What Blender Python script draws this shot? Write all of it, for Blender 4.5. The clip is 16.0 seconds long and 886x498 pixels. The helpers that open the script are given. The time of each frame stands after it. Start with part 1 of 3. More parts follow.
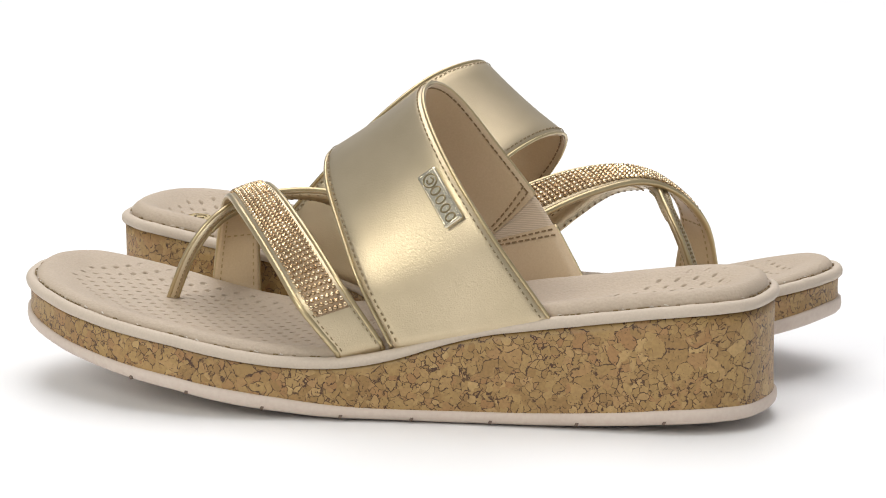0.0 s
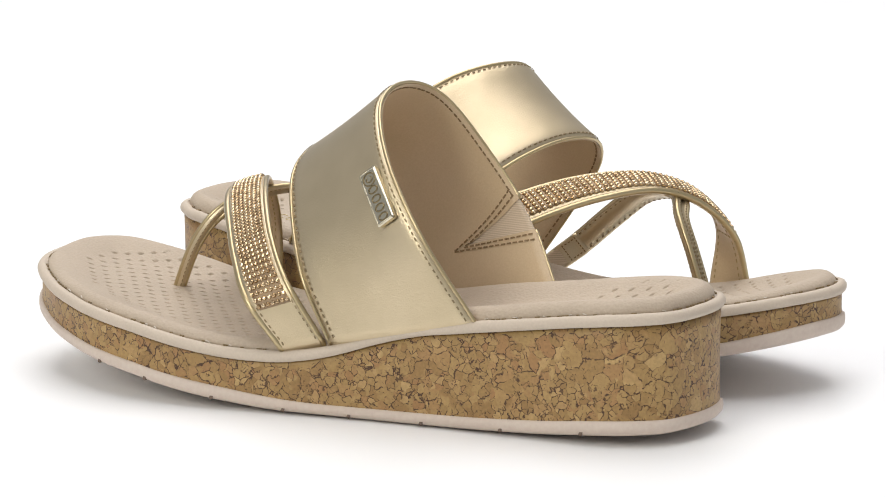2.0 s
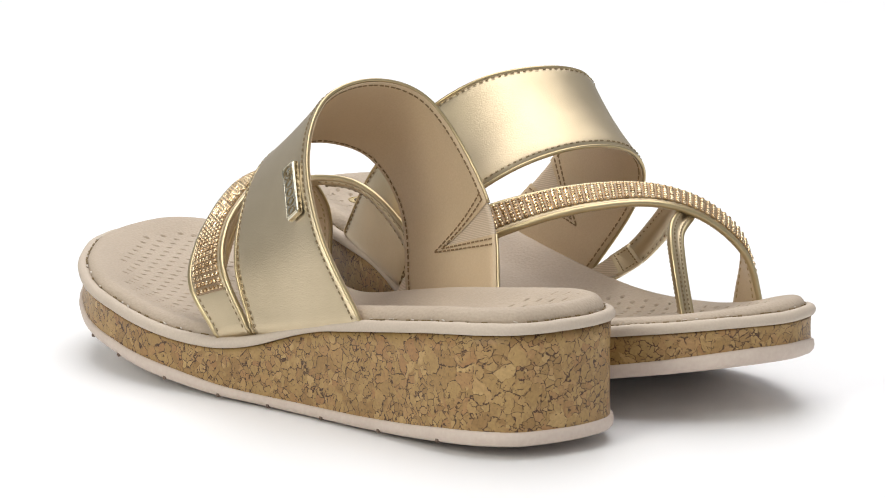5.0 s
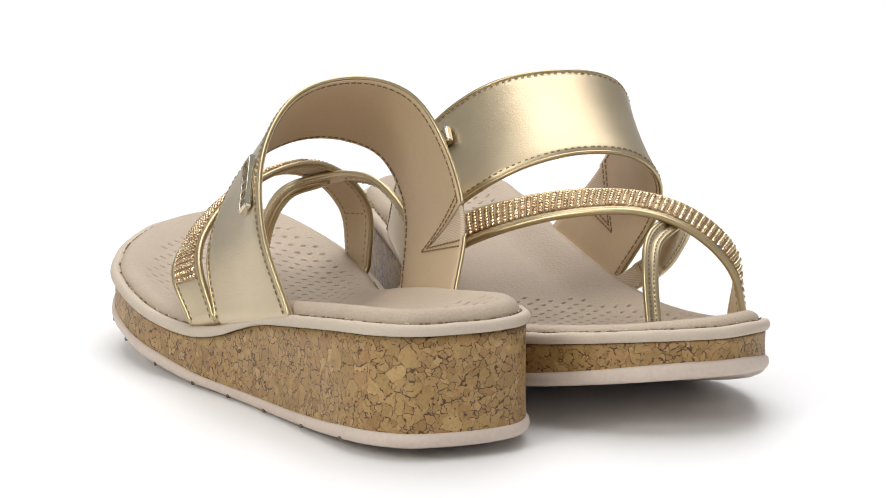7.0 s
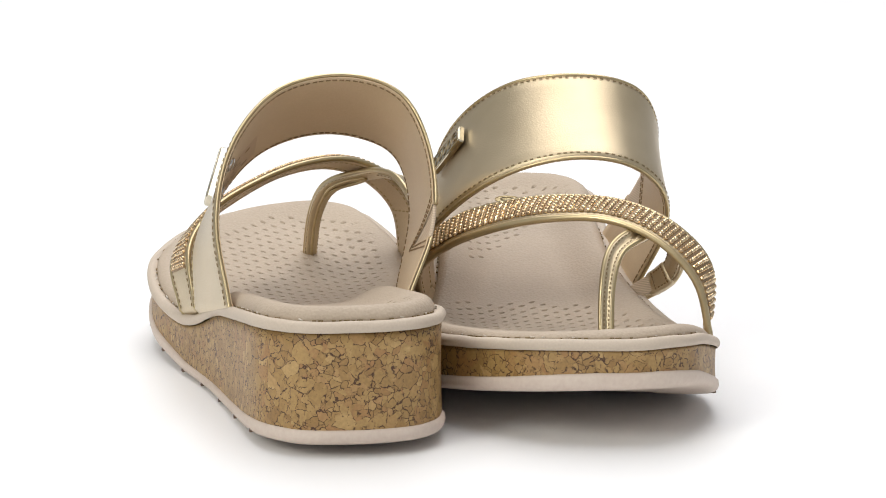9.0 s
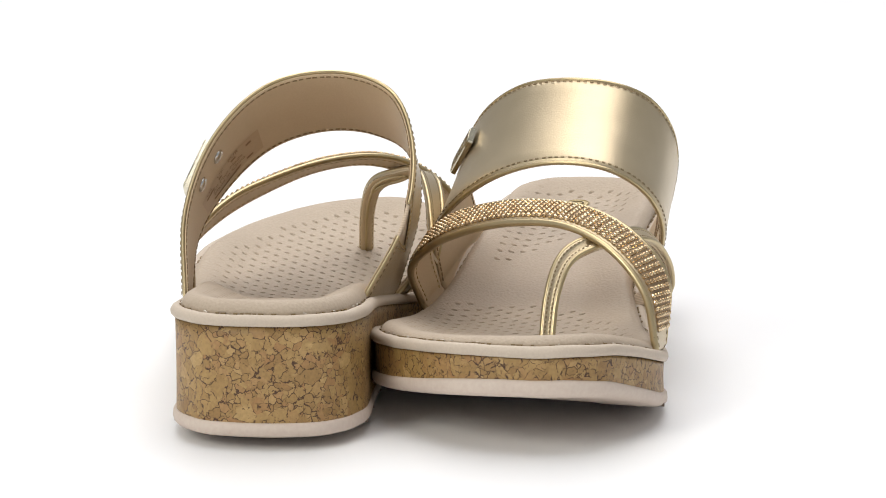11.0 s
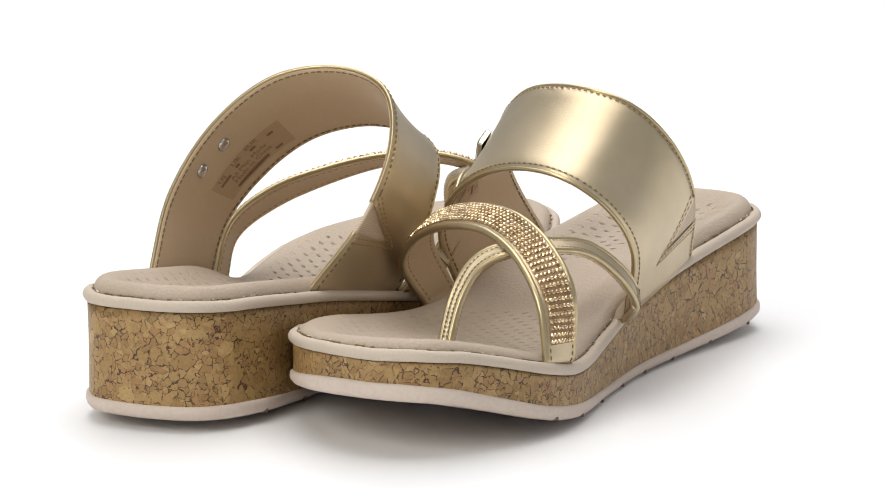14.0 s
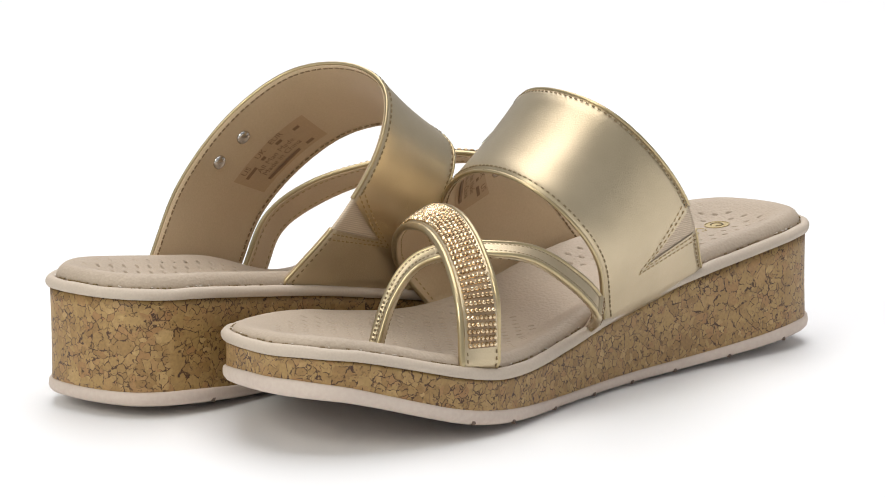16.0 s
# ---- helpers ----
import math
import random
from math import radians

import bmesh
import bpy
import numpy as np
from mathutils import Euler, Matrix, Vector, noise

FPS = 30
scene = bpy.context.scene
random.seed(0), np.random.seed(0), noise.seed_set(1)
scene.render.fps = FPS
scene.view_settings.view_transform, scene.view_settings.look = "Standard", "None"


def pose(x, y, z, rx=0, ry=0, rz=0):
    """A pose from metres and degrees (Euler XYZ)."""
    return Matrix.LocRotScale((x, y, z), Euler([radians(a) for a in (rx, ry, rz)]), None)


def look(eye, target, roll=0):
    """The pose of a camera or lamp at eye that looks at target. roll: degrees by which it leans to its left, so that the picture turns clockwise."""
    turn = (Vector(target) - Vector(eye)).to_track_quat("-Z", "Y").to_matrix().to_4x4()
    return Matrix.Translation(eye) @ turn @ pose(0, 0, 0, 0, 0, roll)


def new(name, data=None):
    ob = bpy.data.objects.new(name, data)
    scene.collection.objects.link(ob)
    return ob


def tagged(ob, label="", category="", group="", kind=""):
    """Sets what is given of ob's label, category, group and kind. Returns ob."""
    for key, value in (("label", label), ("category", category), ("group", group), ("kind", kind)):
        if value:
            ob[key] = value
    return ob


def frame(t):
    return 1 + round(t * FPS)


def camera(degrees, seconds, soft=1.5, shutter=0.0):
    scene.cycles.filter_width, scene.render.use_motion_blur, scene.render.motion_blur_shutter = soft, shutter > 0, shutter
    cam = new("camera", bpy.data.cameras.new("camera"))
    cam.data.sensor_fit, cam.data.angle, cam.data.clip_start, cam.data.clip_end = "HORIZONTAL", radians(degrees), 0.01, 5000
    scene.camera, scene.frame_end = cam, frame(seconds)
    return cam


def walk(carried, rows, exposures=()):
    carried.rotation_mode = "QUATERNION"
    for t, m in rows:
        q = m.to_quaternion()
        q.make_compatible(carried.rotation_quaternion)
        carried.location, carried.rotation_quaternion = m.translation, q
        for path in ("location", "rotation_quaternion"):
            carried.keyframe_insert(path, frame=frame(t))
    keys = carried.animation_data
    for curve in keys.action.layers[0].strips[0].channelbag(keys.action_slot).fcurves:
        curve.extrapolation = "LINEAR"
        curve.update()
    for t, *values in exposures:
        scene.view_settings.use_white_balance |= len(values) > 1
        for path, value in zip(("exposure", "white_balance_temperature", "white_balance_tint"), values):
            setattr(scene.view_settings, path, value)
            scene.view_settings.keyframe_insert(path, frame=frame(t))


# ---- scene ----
# A pair of sandals turns slowly on a white photographer's sweep before a fixed long lens.
cam = camera(13.963, 16.0, soft=1.0)
EYE = (0.0, -1.26, 0.268)
PITCH, YAW = radians(10.109), radians(0.079)
AIM = (EYE[0] + math.sin(YAW) * math.cos(PITCH), EYE[1] + math.cos(YAW) * math.cos(PITCH), EYE[2] - math.sin(PITCH))
walk(cam, [(0.0, look(EYE, AIM, -0.155)), (16.0, look(EYE, AIM, -0.155))])

# ---- light: a white studio room with a large overhead softbox and two strip boxes ----
scene.view_settings.exposure = 0.0
world = bpy.data.worlds.new("studio_room")
scene.world = world
world.use_nodes = True
world.node_tree.nodes["Background"].inputs[0].default_value = (0.95, 0.97, 1.0, 1)
world.node_tree.nodes["Background"].inputs[1].default_value = 0.42


def softbox(name, eye, target, size_x, size_y, power, colour=(1, 1, 1)):
    lamp = bpy.data.lights.new(name, "AREA")
    lamp.shape, lamp.size, lamp.size_y, lamp.energy, lamp.color = "RECTANGLE", size_x, size_y, power, colour
    ob = new(name, lamp)
    ob.matrix_world = look(eye, target)
    return ob


softbox("overhead_softbox", (0, 0.85, 1.5), (0, 0.80, 0), 1.3, 3.2, 35, (1.0, 0.972, 0.968))
softbox("front_softbox", (-1.05, -1.35, 1.05), (0, 0, 0.05), 0.6, 0.7, 12, (1.0, 0.99, 0.91))


# ---- materials ----
def material(name):
    m = bpy.data.materials.new(name)
    m.use_nodes = True
    nt = m.node_tree
    return m, nt, nt.nodes["Principled BSDF"]


def node(nt, kind, **values):
    n = nt.nodes.new(kind)
    for key, value in values.items():
        n.inputs[key.replace("_", " ")].default_value = value
    return n


def ramp(nt, source, stops):
    n = nt.nodes.new("ShaderNodeValToRGB")
    e = n.color_ramp.elements
    while len(e) < len(stops):
        e.new(0.5)
    for k, (at, colour) in enumerate(stops):
        e[k].position = at
        e[k].color = colour if len(colour) == 4 else (*colour, 1)
    nt.links.new(source, n.inputs[0])
    return n.outputs[0]


def mixed(nt, factor, a, b, blend="MIX"):
    n = nt.nodes.new("ShaderNodeMix")
    n.data_type, n.blend_type = "RGBA", blend
    for value, slot in ((factor, 0), (a, 6), (b, 7)):
        if isinstance(value, (int, float)):
            n.inputs[slot].default_value = value
        elif isinstance(value, tuple):
            n.inputs[slot].default_value = (*value, 1)
        else:
            nt.links.new(value, n.inputs[slot])
    return n.outputs[2]


def bumped(nt, shader, height, strength, distance):
    n = node(nt, "ShaderNodeBump", Strength=strength, Distance=distance)
    nt.links.new(height, n.inputs["Height"])
    nt.links.new(n.outputs[0], shader.inputs["Normal"])


def place(nt):
    return nt.nodes.new("ShaderNodeTexCoord").outputs["Object"]


def textured(nt, kind, scale, where, **more):
    n = nt.nodes.new(kind)
    n.inputs["Scale"].default_value = scale
    for key, value in more.items():
        n.inputs[key].default_value = value
    nt.links.new(where, n.inputs["Vector"])
    return n


def soft_synthetic(name, low, high, rough, grain, depth):
    """Matt synthetic leather or foam: two tones, faint smudges, fine pebble."""
    m, nt, p = material(name)
    w = place(nt)
    big = textured(nt, "ShaderNodeTexNoise", 45, w, Detail=4.0)
    fine = textured(nt, "ShaderNodeTexNoise", grain, w, Detail=3.0)
    cells = textured(nt, "ShaderNodeTexVoronoi", grain * 0.9, w)
    colour = ramp(nt, big.outputs[0], [(0.3, low), (0.7, high)])
    colour = mixed(nt, 0.12, colour, fine.outputs[0], "OVERLAY")
    nt.links.new(colour, p.inputs["Base Color"])
    p.inputs["Roughness"].default_value = rough
    p.inputs["Specular IOR Level"].default_value = 0.35
    bumped(nt, p, cells.outputs["Distance"], depth, 0.0003)
    return m


def gold_leather(name, low, high, rough, grain, depth):
    """Foil-coated leather: metal under a fine grain, duller and brighter areas."""
    m, nt, p = material(name)
    w = place(nt)
    big = textured(nt, "ShaderNodeTexNoise", 60, w, Detail=3.0)
    grainy = textured(nt, "ShaderNodeTexNoise", grain, w, Detail=4.0, Roughness=0.6)
    crease = textured(nt, "ShaderNodeTexNoise", 140, w, Detail=2.0, Distortion=0.8)
    nt.links.new(ramp(nt, big.outputs[0], [(0.3, low), (0.7, high)]), p.inputs["Base Color"])
    p.inputs["Metallic"].default_value = 0.88
    r = nt.nodes.new("ShaderNodeMapRange")
    r.inputs["To Min"].default_value, r.inputs["To Max"].default_value = rough - 0.05, rough + 0.07
    nt.links.new(grainy.outputs[0], r.inputs[0])
    nt.links.new(r.outputs[0], p.inputs["Roughness"])
    height = mixed(nt, 0.13, grainy.outputs[0], crease.outputs[0])
    bumped(nt, p, height, depth, 0.0004)
    return m


def cork_material():
    """Pressed cork: large and small granules of several tans, dark broken seams, a thin satin seal."""
    m, nt, p = material("pressed_cork")
    w = place(nt)
    warp = textured(nt, "ShaderNodeTexNoise", 260, w, Detail=3.0)
    bent = mixed(nt, 0.004, w, warp.outputs[1], "ADD")
    big = textured(nt, "ShaderNodeTexVoronoi", 175, bent)
    small = textured(nt, "ShaderNodeTexVoronoi", 390, bent)
    seams = nt.nodes.new("ShaderNodeTexVoronoi")
    seams.feature = "DISTANCE_TO_EDGE"
    seams.inputs["Scale"].default_value = 175
    nt.links.new(bent, seams.inputs["Vector"])
    seams2 = nt.nodes.new("ShaderNodeTexVoronoi")
    seams2.feature = "DISTANCE_TO_EDGE"
    seams2.inputs["Scale"].default_value = 390
    nt.links.new(bent, seams2.inputs["Vector"])
    patches = textured(nt, "ShaderNodeTexNoise", 110, w, Detail=2.0)
    breaks = textured(nt, "ShaderNodeTexNoise", 420, w, Detail=2.0)
    fibre = textured(nt, "ShaderNodeTexNoise", 900, w, Detail=3.0)
    tan = [(0.0, (0.265, 0.148, 0.047)), (0.3, (0.318, 0.192, 0.063)), (0.62, (0.37, 0.232, 0.082)), (0.85, (0.305, 0.158, 0.055)), (1.0, (0.44, 0.29, 0.113))]
    a = nt.nodes.new("ShaderNodeSeparateColor")
    nt.links.new(big.outputs["Color"], a.inputs[0])
    b = nt.nodes.new("ShaderNodeSeparateColor")
    nt.links.new(small.outputs["Color"], b.inputs[0])
    which = ramp(nt, patches.outputs[0], [(0.44, (0, 0, 0)), (0.50, (1, 1, 1))])
    base = mixed(nt, which, ramp(nt, a.outputs[0], tan), ramp(nt, b.outputs[1], tan))
    base = mixed(nt, 0.30, base, fibre.outputs[0], "OVERLAY")
    line = mixed(nt, which, ramp(nt, seams.outputs[0], [(0.017, (1, 1, 1)), (0.036, (0, 0, 0))]), ramp(nt, seams2.outputs[0], [(0.03, (1, 1, 1)), (0.06, (0, 0, 0))]))
    gaps = ramp(nt, breaks.outputs[0], [(0.41, (0, 0, 0)), (0.49, (1, 1, 1))])
    dark = mixed(nt, 1.0, line, gaps, "MULTIPLY")
    flecks = textured(nt, "ShaderNodeTexNoise", 520, bent, Detail=4.0, Distortion=1.5)
    fleck = ramp(nt, flecks.outputs[0], [(0.63, (0, 0, 0)), (0.665, (0.85, 0.85, 0.85))])
    dark = mixed(nt, 1.0, dark, fleck, "LIGHTEN")
    nt.links.new(mixed(nt, dark, base, (0.058, 0.022, 0.007)), p.inputs["Base Color"])
    p.inputs["Roughness"].default_value = 0.5
    p.inputs["Coat Weight"].default_value = 0.03
    p.inputs["Coat Roughness"].default_value = 0.25
    n = nt.nodes.new("ShaderNodeInvert")
    nt.links.new(dark, n.inputs["Color"])
    bumped(nt, p, n.outputs[0], 0.35, 0.0003)
    return m


def plain(name, colour, rough, metal=0.0, grain=600, depth=0.1):
    m, nt, p = material(name)
    w = place(nt)
    fine = textured(nt, "ShaderNodeTexNoise", grain, w, Detail=3.0)
    low = tuple(c * 0.85 for c in colour)
    nt.links.new(ramp(nt, fine.outputs[0], [(0.3, low), (0.7, colour)]), p.inputs["Base Color"])
    p.inputs["Roughness"].default_value, p.inputs["Metallic"].default_value = rough, metal
    bumped(nt, p, fine.outputs[0], depth, 0.0002)
    return m


def stone_material(name, islands=False):
    """Foil-backed cut glass, copper to champagne from stone to stone."""
    m, nt, p = material(name)
    info = nt.nodes.new("ShaderNodeNewGeometry" if islands else "ShaderNodeObjectInfo")
    nt.links.new(ramp(nt, info.outputs["Random Per Island" if islands else "Random"], [(0.0, (0.45, 0.31, 0.17)), (0.35, (0.59, 0.435, 0.262)), (0.7, (0.70, 0.54, 0.345)), (1.0, (0.80, 0.64, 0.42))]), p.inputs["Base Color"])
    p.inputs["Metallic"].default_value, p.inputs["Roughness"].default_value = 0.92, 0.17
    return m


def elastic_material():
    m, nt, p = material("ribbed_elastic")
    w = place(nt)
    wave = nt.nodes.new("ShaderNodeTexWave")
    wave.bands_direction = "Z"
    wave.inputs["Scale"].default_value = 420
    nt.links.new(w, wave.inputs["Vector"])
    nt.links.new(ramp(nt, wave.outputs[0], [(0.2, (0.52, 0.41, 0.295)), (0.8, (0.62, 0.50, 0.37))]), p.inputs["Base Color"])
    p.inputs["Roughness"].default_value = 0.85
    bumped(nt, p, wave.outputs[0], 0.3, 0.0002)
    return m


def sweep_material():
    m, nt, p = material("white_sweep")
    w = place(nt)
    n = textured(nt, "ShaderNodeTexNoise", 3, w, Detail=2.0)
    nt.links.new(ramp(nt, n.outputs[0], [(0.3, (0.90, 0.905, 0.91)), (0.7, (0.915, 0.92, 0.925))]), p.inputs["Base Color"])
    p.inputs["Roughness"].default_value = 0.45
    return m


GOLD = gold_leather("gold_leather", (0.532, 0.436, 0.287), (0.602, 0.497, 0.336), 0.34, 1700, 0.36)
BINDING = gold_leather("gold_binding", (0.47, 0.375, 0.215), (0.545, 0.44, 0.26), 0.29, 900, 0.08)
LINING = soft_synthetic("tan_lining", (0.545, 0.41, 0.255), (0.585, 0.445, 0.285), 0.46, 1600, 0.10)
FOAM = soft_synthetic("beige_footbed", (0.435, 0.353, 0.268), (0.475, 0.388, 0.297), 0.62, 1050, 0.5)
WELT = soft_synthetic("beige_welt", (0.52, 0.437, 0.35), (0.55, 0.463, 0.37), 0.6, 1300, 0.12)
RUBBER = soft_synthetic("pale_outsole", (0.58, 0.48, 0.405), (0.61, 0.51, 0.43), 0.6, 700, 0.08)
CORK = cork_material()
THREAD = plain("brown_thread", (0.25, 0.18, 0.09), 0.7)
LINING_THREAD = plain("tan_thread", (0.24, 0.155, 0.075), 0.7)
PALE_THREAD = plain("gold_thread", (0.42, 0.30, 0.14), 0.6)
DARK = plain("groove_shade", (0.17, 0.12, 0.09), 0.8)
PLATE = plain("pale_gold_plate", (0.66, 0.605, 0.47), 0.13, 1.0, 300, 0.02)
NICKEL = plain("nickel_rivet", (0.62, 0.60, 0.57), 0.22, 1.0, 300, 0.03)
STONE = stone_material("cut_stone")
LOOSE_STONE = stone_material("cut_stone_rows", True)
ELASTIC = elastic_material()
INK = plain("printed_ink", (0.25, 0.15, 0.08), 0.7)
PATCH = soft_synthetic("label_patch", (0.46, 0.315, 0.185), (0.49, 0.34, 0.20), 0.4, 1500, 0.05)
RELIEF = plain("dark_relief", (0.24, 0.185, 0.10), 0.3, 0.9)
STAMP = plain("gold_stamp", (0.50, 0.39, 0.19), 0.45, 0.5)
BACKING = plain("bronze_mesh", (0.34, 0.24, 0.145), 0.5, 0.5)
GLUE = plain("dried_glue", (0.64, 0.58, 0.50), 0.6)
SWEEP = sweep_material()


# ---- mesh helpers ----
def build(name, verts, faces, mat, parent=None, label="", side=1, smooth=True):
    """One mesh object from points in sandal space (along, outward, up); side -1 makes the other foot's twin."""
    me = bpy.data.meshes.new(name)
    pts = np.array(verts, dtype=float).reshape(-1, 3) * np.array((1, side, 1))
    fs = [tuple(f) if side > 0 else tuple(reversed(f)) for f in faces]
    me.from_pydata(pts.tolist(), [], fs)
    me.materials.append(mat)
    if smooth:
        me.shade_smooth()
    ob = new(name, me)
    if parent is not None:
        ob.parent = parent
    if label:
        ob["label"] = label
    return ob


def spline(points, n, closed=False):
    """n points along a Catmull-Rom curve, evenly spread by length."""
    p = np.array(points, dtype=float)
    if closed:
        q = np.vstack([p[-1], p, p[:2]])
    else:
        q = np.vstack([2 * p[0] - p[1], p, 2 * p[-1] - p[-2]])
    out = []
    for i in range(1, len(q) - 2):
        a, b, c, d = q[i - 1:i + 3]
        for x in np.linspace(0, 1, 24, endpoint=False):
            out.append(0.5 * (2 * b + (c - a) * x + (2 * a - 5 * b + 4 * c - d) * x ** 2 + (-a + 3 * b - 3 * c + d) * x ** 3))
    out.append(q[-2])
    out = np.array(out)
    run = np.concatenate([[0], np.cumsum(np.linalg.norm(np.diff(out, axis=0), axis=1))])
    want = np.linspace(0, run[-1], n + 1)[:-1] if closed else np.linspace(0, run[-1], n)
    return np.stack([np.interp(want, run, out[:, k]) for k in range(out.shape[1])], 1)


def loft(rings, closed=True, cap_first=False, cap_last=False):
    verts = np.vstack(rings)
    n, faces = len(rings[0]), []
    for k in range(len(rings) - 1):
        for i in range(n if closed else n - 1):
            j = (i + 1) % n
            faces.append((k * n + i, k * n + j, (k + 1) * n + j, (k + 1) * n + i))
    if cap_first:
        faces.append(tuple(range(n - 1, -1, -1)))
    if cap_last:
        faces.append(tuple(range((len(rings) - 1) * n, len(rings) * n)))
    return verts, faces


def unit(v):
    return v / np.maximum(np.linalg.norm(v, axis=-1, keepdims=True), 1e-12)


def tube(path, radius, sides=10, flat=1.0, closed=False):
    """A round cord along a path, its ends closed."""
    path = np.asarray(path)
    if closed:
        t = unit(np.roll(path, -1, 0) - np.roll(path, 1, 0))
    else:
        t = unit(np.gradient(path, axis=0))
    up = np.array((0.13, 0.21, 0.97))
    a = unit(np.cross(t, up))
    b = np.cross(a, t)
    rings = [path + radius * (math.cos(x) * a + flat * math.sin(x) * b) for x in np.linspace(0, 2 * math.pi, sides, endpoint=False)]
    pts = np.stack(rings, 1)
    m, faces = len(path), []
    for k in range(m if closed else m - 1):
        for i in range(sides):
            j, l = (i + 1) % sides, (k + 1) % m
            faces.append((k * sides + i, l * sides + i, l * sides + j, k * sides + j))
    if not closed:
        faces += [tuple(range(sides)), tuple(range(m * sides - 1, (m - 1) * sides - 1, -1))]
    return pts.reshape(-1, 3), faces


def join(pieces):
    verts, faces, at = [], [], 0
    for v, f in pieces:
        verts.append(np.asarray(v))
        faces += [tuple(i + at for i in q) for q in f]
        at += len(v)
    return np.vstack(verts), faces


def block(centre, x, y, z, size):
    """A small box with its own axes x, y, z."""
    c = np.asarray(centre)
    v = [c + x * i * size[0] / 2 + y * j * size[1] / 2 + z * k * size[2] / 2 for i in (-1, 1) for j in (-1, 1) for k in (-1, 1)]
    return np.array(v), [(0, 1, 3, 2), (4, 6, 7, 5), (0, 4, 5, 1), (2, 3, 7, 6), (0, 2, 6, 4), (1, 5, 7, 3)]


# ---- the sandal's last: outline and heights ----
OUTLINE = spline([(-0.0017, 0.0185), (0.0061, 0.0269), (0.0159, 0.032), (0.0299, 0.0341), (0.0599, 0.0356), (0.0998, 0.0385), (0.1394, 0.0450),
                  (0.1746, 0.0499), (0.2053, 0.0472), (0.2295, 0.0369), (0.2448, 0.0258), (0.2571, 0.0125), (0.2639, -0.0037), (0.2650, -0.0225),
                  (0.2557, -0.0372), (0.2397, -0.0452), (0.2153, -0.0518), (0.1880, -0.0508), (0.1494, -0.0402), (0.1098, -0.0323), (0.07, -0.0303),
                  (0.03, -0.0313), (0.0162, -0.0295), (0.0064, -0.0255), (-0.0018, -0.0166), (-0.005, 0.0)], 240, closed=True)
LIFT = 0.003


def inset(d):
    t = unit(np.roll(OUTLINE, -1, 0) - np.roll(OUTLINE, 1, 0))
    inward = np.stack([t[:, 1], -t[:, 0]], 1)
    return OUTLINE + inward * d


def table(s, l, rows):
    """Height by the distance from the heel; the bend at the ball runs slantwise across the sole."""
    x = np.clip((np.asarray(s) - 0.08) / 0.06, 0, 1)
    lean = 0.35 - 0.40 * np.clip((np.asarray(s) - 0.19) / 0.06, 0, 1)
    at = s + lean * np.asarray(l) * x * x * (3 - 2 * x)
    r = np.array(rows)
    fine = np.linspace(r[0, 0], r[-1, 0], 400)
    h = np.interp(fine, r[:, 0], r[:, 1])
    pad = np.pad(h, 14, mode="reflect", reflect_type="odd")
    h = np.convolve(pad, np.ones(29) / 29, "valid")
    return np.interp(at, fine, h) + LIFT


def cork_top(s, l):
    return table(s, l, [(-0.006, 0.0382), (0.022, 0.0366), (0.045, 0.0334), (0.064, 0.0306), (0.084, 0.0279), (0.104, 0.0233), (0.12, 0.0191), (0.138, 0.0158),
                        (0.155, 0.0142), (0.17, 0.0146), (0.18, 0.0156), (0.198, 0.0182), (0.22, 0.0227), (0.237, 0.0261), (0.255, 0.0294), (0.264, 0.0302)])


def cork_low(s, l):
    return table(s, l, [(-0.006, 0.0063), (0.02, 0.0058), (0.04, 0.0036), (0.064, 0.0021), (0.084, 0.0015), (0.11, 0.0012), (0.138, 0.0013), (0.155, 0.0022),
                        (0.17, 0.0041), (0.183, 0.0056), (0.2, 0.0079), (0.219, 0.0120), (0.237, 0.0163), (0.255, 0.0208), (0.264, 0.0228)])


def sole_edge(s, l):
    return table(s, l, [(-0.006, 0.0020), (0.02, 0.0012), (0.045, -0.0008), (0.07, -0.0018), (0.10, -0.0022), (0.155, -0.0018), (0.17, -0.0002), (0.183, 0.0010),
                        (0.2, 0.0037), (0.22, 0.0082), (0.237, 0.0124), (0.255, 0.0162), (0.264, 0.0176)])


def sole_flat(s, l):
    return table(s, l, [(-0.006, 0.0013), (0.02, 0.0004), (0.045, -0.0016), (0.07, -0.0026), (0.10, -0.0031), (0.155, -0.0026), (0.17, -0.0010), (0.183, 0.0003), (0.2, 0.0030), (0.22, 0.0075), (0.237, 0.0117), (0.255, 0.0155), (0.264, 0.0169)])


def ring(d, height, add=0.0):
    p = inset(d)
    return np.column_stack([p, height(p[:, 0], p[:, 1]) + add])


def edge_distance(p):
    out = np.empty(len(p))
    a, b = OUTLINE, np.roll(OUTLINE, -1, 0)
    e = b - a
    ee = (e ** 2).sum(1)
    for k in range(0, len(p), 4000):
        q = p[k:k + 4000, None, :] - a[None]
        x = np.clip((q * e).sum(2) / ee, 0, 1)
        out[k:k + 4000] = np.sqrt(((q - x[..., None] * e) ** 2).sum(2).min(1))
    return out


def step(x, a, b):
    x = np.clip((np.asarray(x) - a) / (b - a), 0, 1)
    return x * x * (3 - 2 * x)


